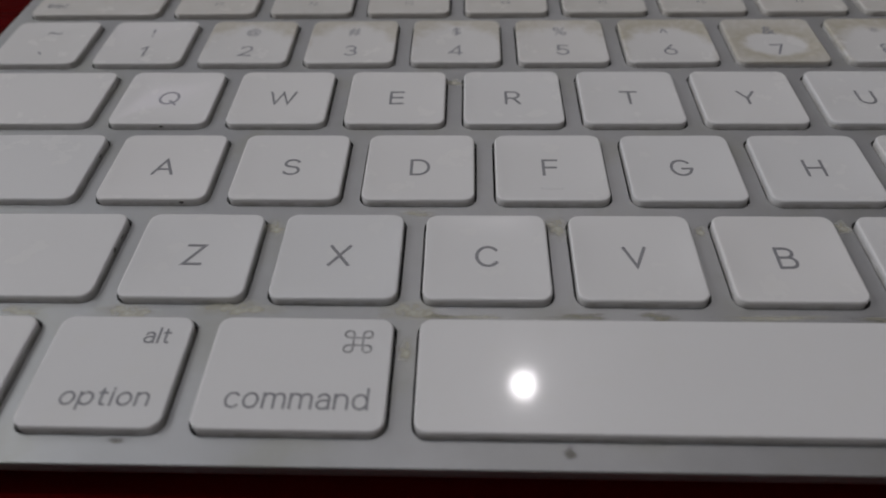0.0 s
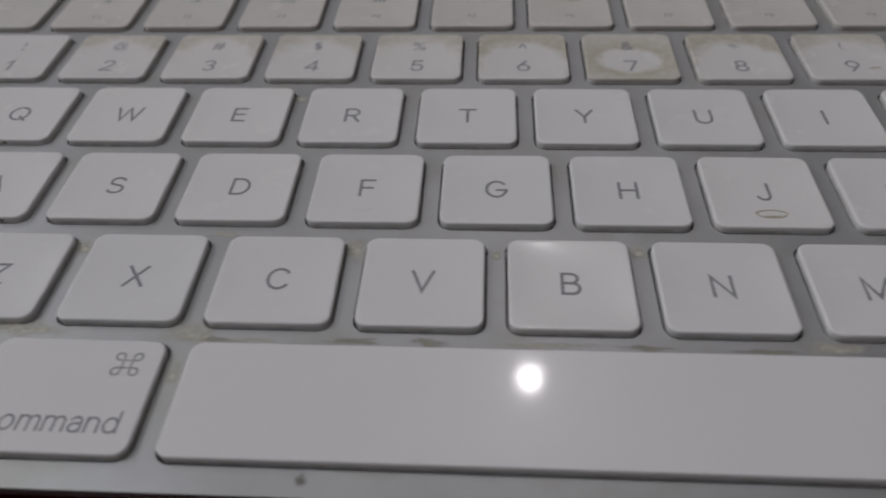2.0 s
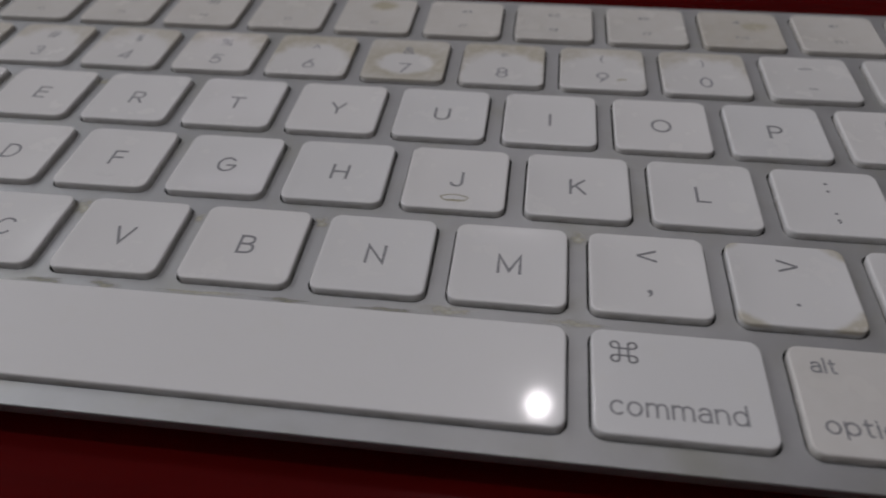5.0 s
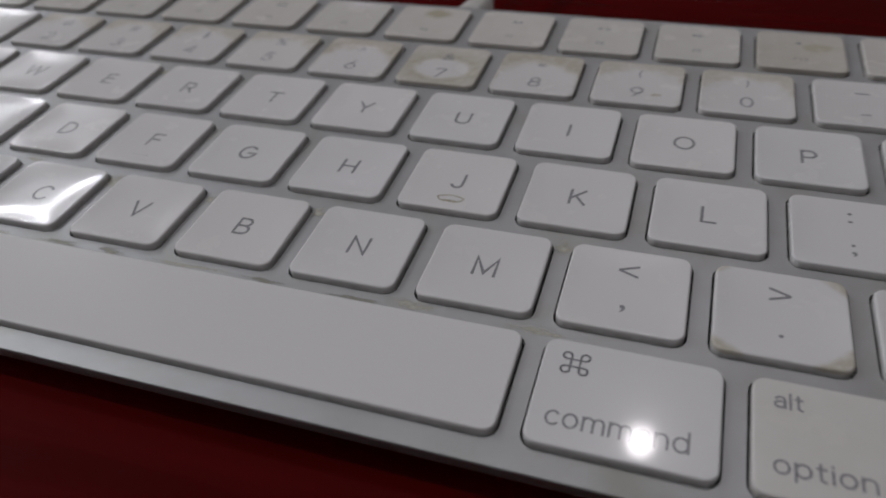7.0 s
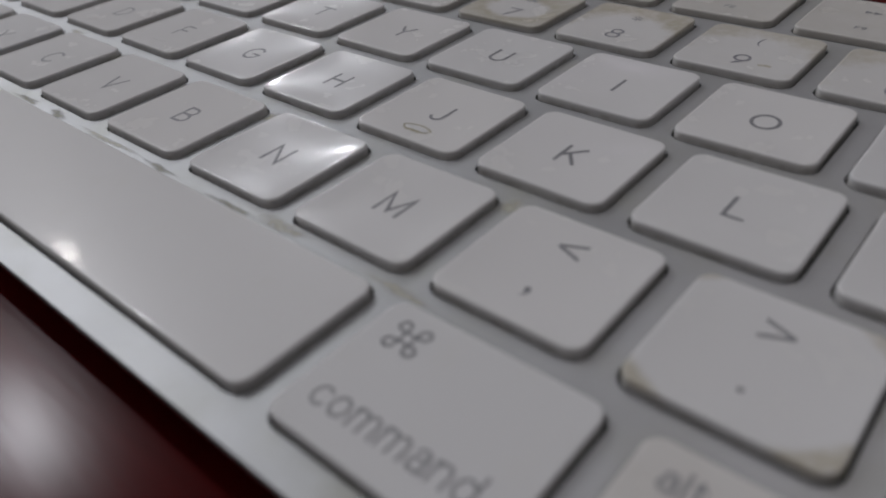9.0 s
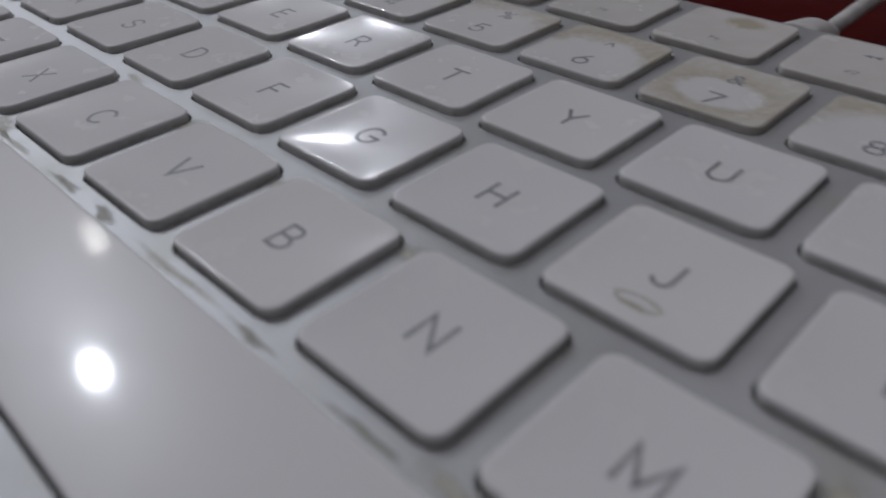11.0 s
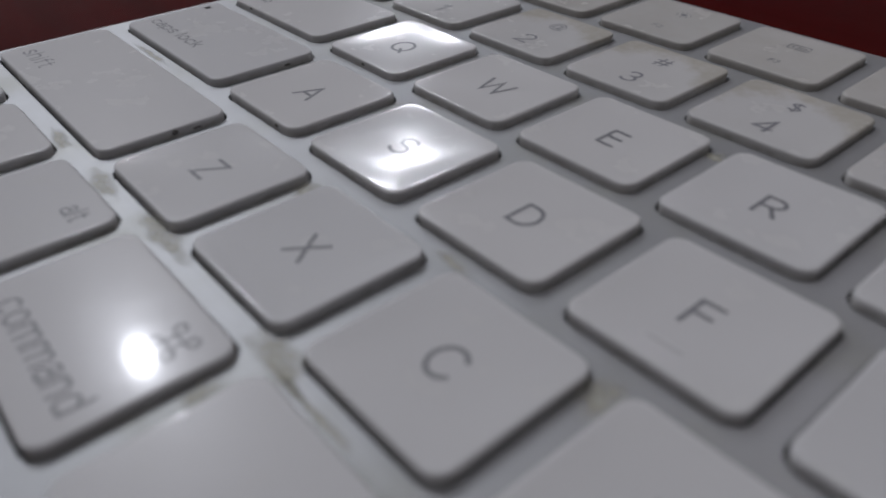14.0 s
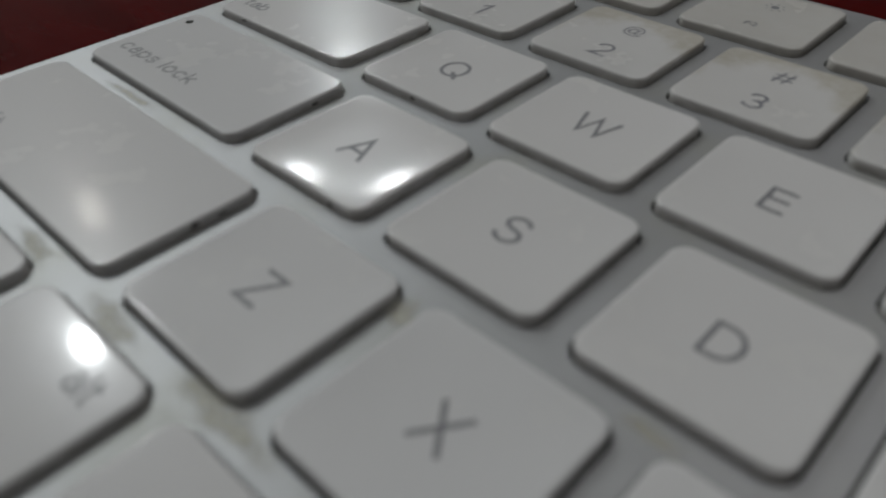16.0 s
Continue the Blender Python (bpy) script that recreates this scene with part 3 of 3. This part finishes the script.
# bottom row
ob, size, deep = key(0, 1, -2)
legend(ob, word_mesh("fn", 2.6, 3.0), -4.8, -4.0, size, deep)
ob, size, deep = key(1, 1, -2)
legend(ob, word_mesh("control", 2.5, 11.0), 0.6, -4.0, size, deep)
for start, wide, side in ((2, 1, 1), (3, 1.25, 1), (9.25, 1.25, -1), (10.5, 1, -1)):
    smudged = start == 10.5
    ob, size, deep = key(start, wide, -2, KEY_SMUDGED if smudged else KEY_SHINY, "white key with beige smudges" if smudged else "", tilt=(-0.35, 0.55) if side > 0 else None)
    if wide == 1:
        legend(ob, word_mesh("alt", 2.4, 3.1), side * 4.2, 4.8, size, deep)
        legend(ob, word_mesh("option", 3.0, 9.9), side * 1.0, -4.1, size, deep)
    else:
        legend(ob, looped_square(), side * 6.4, 4.2, size, deep, WORN if side > 0 else LEGEND)
        legend(ob, word_mesh("command", 2.9, 15.6), side * 0.6, -3.7, size, deep)
key(4.25, 5, -2, KEY_SPACE, label="long white space bar, shiny from use")
for start, half, turn in ((11.5, -1, 90), (12.5, 1, 0), (12.5, -1, 180), (13.5, -1, -90)):
    ob, size, deep = key(start, 1, -2, half=half)
    c, s = math.cos(radians(turn)), math.sin(radians(turn))
    legend(ob, flat([[(c * x - s * y, s * x + c * y) for x, y in ((-0.7, -0.5), (0.7, -0.5), (0, 0.7))]]), 0, 0, size, deep)

# the aluminium top sheet with its key openings, the body under it, the feet
mid = ((BODY[0] + BODY[1]) / 2, (BODY[2] + BODY[3]) / 2)
half_size = ((BODY[1] - BODY[0]) / 2, (BODY[3] - BODY[2]) / 2)
outline = [((mid[0] + x) * MM, (mid[1] + y) * MM) for x, y in rounded(*half_size, 4.5, 8)]
part("top_sheet", sheet_with_holes("top_sheet", [outline] + plate_holes, (PLATE_Z - 0.9) * MM, PLATE_Z * MM, ALUMINIUM), ALUMINIUM, keyboard, "silver aluminium sheet with an opening for each key")
# a sheet coloured near black to draw the shaded line round each key
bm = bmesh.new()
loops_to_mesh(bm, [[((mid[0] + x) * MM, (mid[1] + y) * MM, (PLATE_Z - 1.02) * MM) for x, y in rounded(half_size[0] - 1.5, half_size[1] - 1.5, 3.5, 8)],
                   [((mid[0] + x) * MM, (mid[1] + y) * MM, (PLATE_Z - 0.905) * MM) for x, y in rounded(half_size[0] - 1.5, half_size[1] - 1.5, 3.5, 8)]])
part("key_well", bm, GAP_SHADE, keyboard, "near-black sheet standing in for the shade in the key gaps")
flat_under = KEYBOARD.inverted()


def under(x, y, z):
    """A point of the keyboard frame whose height over the table is z, in millimetres."""
    p = KEYBOARD @ Vector((x * MM, y * MM, 0))
    return flat_under @ Vector((p.x, p.y, z * MM))


bm = bmesh.new()
edge = [(x + mid[0], y + mid[1]) for x, y in rounded(half_size[0] - 0.02, half_size[1] - 0.02, 4.5, 8)]
waist = [(x + mid[0], y + mid[1]) for x, y in rounded(half_size[0] - 0.9, half_size[1] - 0.9, 3.8, 8)]
inner = [(x + mid[0], y + mid[1]) for x, y in rounded(half_size[0] - 2.4, half_size[1] - 2.4, 2.8, 8)]
loops_to_mesh(bm, [[(x * MM, y * MM, (PLATE_Z - 1.03) * MM) for x, y in edge], [under(x, y, 1.8) for x, y in waist], [under(x, y, 0.8) for x, y in inner]])
part("body", bm, ALUMINIUM, keyboard, "thin silver aluminium wedge")
for fx in (-120, 120):
    for fy in (-40, 58):
        bm = bmesh.new()
        loops_to_mesh(bm, [[under(fx + x, fy + y, z) for x, y in disc(0, 0, 4, 16)] for z in (0.0, 0.85)])
        part("rubber_foot", bm, RUBBER, keyboard)

# ---- grime on the top sheet ----
# along, back, half length, half depth of each patch
FILM = [(-56.6, -27.3, 3.4, 1.5), (-57.0, -33.4, 0.9, 1.5), (-49.0, -28.2, 4.0, 0.4), (-38.0, -12.1, 1.3, 2.2), (-0.2, -11.9, 1.2, 1.5), (38.0, -11.3, 1.5, 1.5),
        (-78.0, -27.3, 5.0, 1.4), (-91.5, -27.8, 3.6, 1.1), (-76.0, -12.6, 1.4, 1.6), (-13.5, -28.0, 6.0, 0.5), (-19.0, -12.8, 0.8, 1.1), (21.0, -27.6, 4.0, 0.9),
        (-105.0, -27.9, 3.0, 0.8), (-76.5, -36.0, 0.7, 2.5), (57.4, -37.0, 0.5, 0.8), (-57.0, -9.6, 2.2, 0.6), (-52.5, 24.4, 1.6, 1.0), (38.0, -28.0, 3.0, 0.7), (-123.0, -9.2, 5.0, 0.5)]
STREAKS = [(-53.0, -28.15, 2.6, 0.45), (-36.4, -28.0, 3.2, 0.62), (-27.2, -27.9, 2.0, 0.85), (-0.8, -28.1, 2.8, 0.45), (13.0, -28.2, 4.6, 0.36)]
CRUMBS = [(-39.3, -46.3, 0.7, 0.9), (-86.6, -45.6, 1.0, 0.35)]
KINDS = [(spot, GRIME, "grey-green greasy grime") for spot in FILM] + [(spot, STREAK_GRIME, "brown streak of packed grime") for spot in STREAKS]
KINDS += [(spot, DARK_GRIME, "dark brown crumb of dirt") for spot in CRUMBS]
for (cx, cy, rx, ry), material, label in KINDS:
    bm = bmesh.new()
    cover_layer = bm.verts.layers.float.new("cover")
    centre = bm.verts.new((0, 0, 0.02 * MM))
    centre[cover_layer] = 1.0
    inside, rim = [], []
    for i in range(24):
        a = 2 * math.pi * i / 24
        w = 1 + 0.6 * noise.noise((cx + 1.6 * math.cos(a), cy + 1.6 * math.sin(a), 0.3))
        for r, some, c in ((0.6, inside, 0.85), (1.4, rim, 0.0)):
            v = bm.verts.new((r * w * rx * math.cos(a) * MM, r * w * ry * math.sin(a) * MM, (0.02 if c else 0.004) * MM))
            v[cover_layer] = c
            some.append(v)
    for i in range(24):
        j = (i + 1) % 24
        bm.faces.new((centre, inside[i], inside[j]))
        bm.faces.new((inside[i], rim[i], rim[j], inside[j]))
    patch = part("grime_patch", bm, material, keyboard, label, smooth=True)
    patch.location = (cx * MM, cy * MM, PLATE_Z * MM)

# dark specks stuck to the flanks of keys: place, half sizes
SPECKS = [((-96.5, -17.5, -0.5), (0.07, 0.42, 0.3)), ((-98.9, 10.75, -0.6), (0.4, 0.07, 0.22)), ((-130.2, 10.75, -0.4), (0.5, 0.07, 0.2)),
          ((-90.4, -7.75, -0.6), (0.35, 0.07, 0.25)), ((-106.0, 3.1, -0.65), (0.07, 0.5, 0.2)), ((-96.5, -14.8, -0.7), (0.06, 0.6, 0.15))]
for at, (hx, hy, hz) in SPECKS:
    bm = bmesh.new()
    bmesh.ops.create_icosphere(bm, subdivisions=2, radius=1.0)
    for v in bm.verts:
        lump = 1 + 0.35 * noise.noise(v.co * 2 + Vector(at))
        v.co = Vector((v.co.x * hx, v.co.y * hy, v.co.z * hz)) * lump * MM
    speck = part("dirt_speck", bm, SPECK_DIRT, keyboard, "dark speck of dirt on a key's flank", smooth=True)
    speck.location = Vector(at) * MM

# ---- charging cable ----
cable = tagged(new("charging_cable"), "white charging cable plugged into the back of the keyboard", "cable")


def tube(points, radii, sides=16, squash=1.0):
    """A round tube along points, each with its own radius, in metres."""
    loops = []
    for i, p in enumerate(points):
        along = (Vector(points[min(i + 1, len(points) - 1)]) - Vector(points[max(i - 1, 0)])).normalized()
        side = along.cross(Vector((0, 0, 1))).normalized()
        up = side.cross(along)
        loops.append([Vector(p) + radii[i] * (math.cos(2 * math.pi * k / sides) * side + squash * math.sin(2 * math.pi * k / sides) * up) for k in range(sides)])
    bm = bmesh.new()
    loops_to_mesh(bm, loops)
    return bm


plug_at = KEYBOARD @ Vector((0.8 * MM, BODY[3] * MM, -3.5 * MM))
px, py, pz = plug_at
steps = [(0.0, 3.6), (0.3, 3.9), (7.5, 3.9), (8.8, 3.5), (9.2, 2.6), (12.5, 2.1)]
part("plug", tube([(px + 0.00008 * d, py + d * MM, pz - 0.00008 * d) for d, _ in steps], [r * MM for _, r in steps], 20, 0.72), CABLE_WHITE, cable, "white plug", smooth=True)
way = []
for i in range(60):
    s = i / 59
    way.append((px + 0.001 + 0.008 * s + 0.07 * s * s, py + 0.0123 + 0.23 * s + 0.05 * math.sin(3 * s), (1 - s) * (pz - 0.001) + 0.0018 * s + 0.055 * s * (1 - s)))
part("cord", tube(way, [0.0014] * 60, 12), CABLE_WHITE, cable, "thin white cord", smooth=True)

# ---- table ----
table = tagged(new("table"), "dark red glossy lacquered table under the keyboard", "table")
bm = bmesh.new()
bmesh.ops.bevel(bm, geom=[e for e in (box(bm, -0.75, 0.75, -0.35, 0.55, -0.03, 0.0) and bm.edges)], offset=0.006, segments=3, affect="EDGES")
part("tabletop", bm, TABLE_RED, table)
for lx in (-0.68, 0.68):
    for ly in (-0.28, 0.48):
        bm = bmesh.new()
        loops_to_mesh(bm, [[(lx + x, ly + y, z) for x, y in rounded(s, s, 0.006)] for z, s in ((-0.75, 0.022), (-0.0305, 0.03))])
        part("leg", bm, TABLE_RED, table)

# ---- room: unseen, added to close the space and bounce the lamps' light ----
x0, x1, y0, y1, z0, z1 = ROOM
for name, material, sizes in (
    ("floor", FLOOR_TILE, (x0 - 0.1, x1 + 0.1, y0 - 0.1, y1 + 0.1, z0 - 0.1, z0)),
    ("ceiling", CEILING_PAINT, (x0 - 0.1, x1 + 0.1, y0 - 0.1, y1 + 0.1, z1, z1 + 0.1)),
    ("wall_west", WALL_PAINT, (x0 - 0.1, x0, y0 - 0.1, y1 + 0.1, z0, z1)),
    ("wall_east", WALL_PAINT, (x1, x1 + 0.1, y0 - 0.1, y1 + 0.1, z0, z1)),
    # an added reflector behind the camera, filling the front of the keys
    ("wall_south", WALL_PAINT, (x0, x1, y0 - 0.1, y0, z0, z1)),
    ("wall_north", WALL_PAINT, (x0, x1, y1, y1 + 0.1, z0, z1)),
):
    bm = bmesh.new()
    box(bm, *sizes)
    tagged(new(name, mesh_of(name, bm, material)), kind="structure")
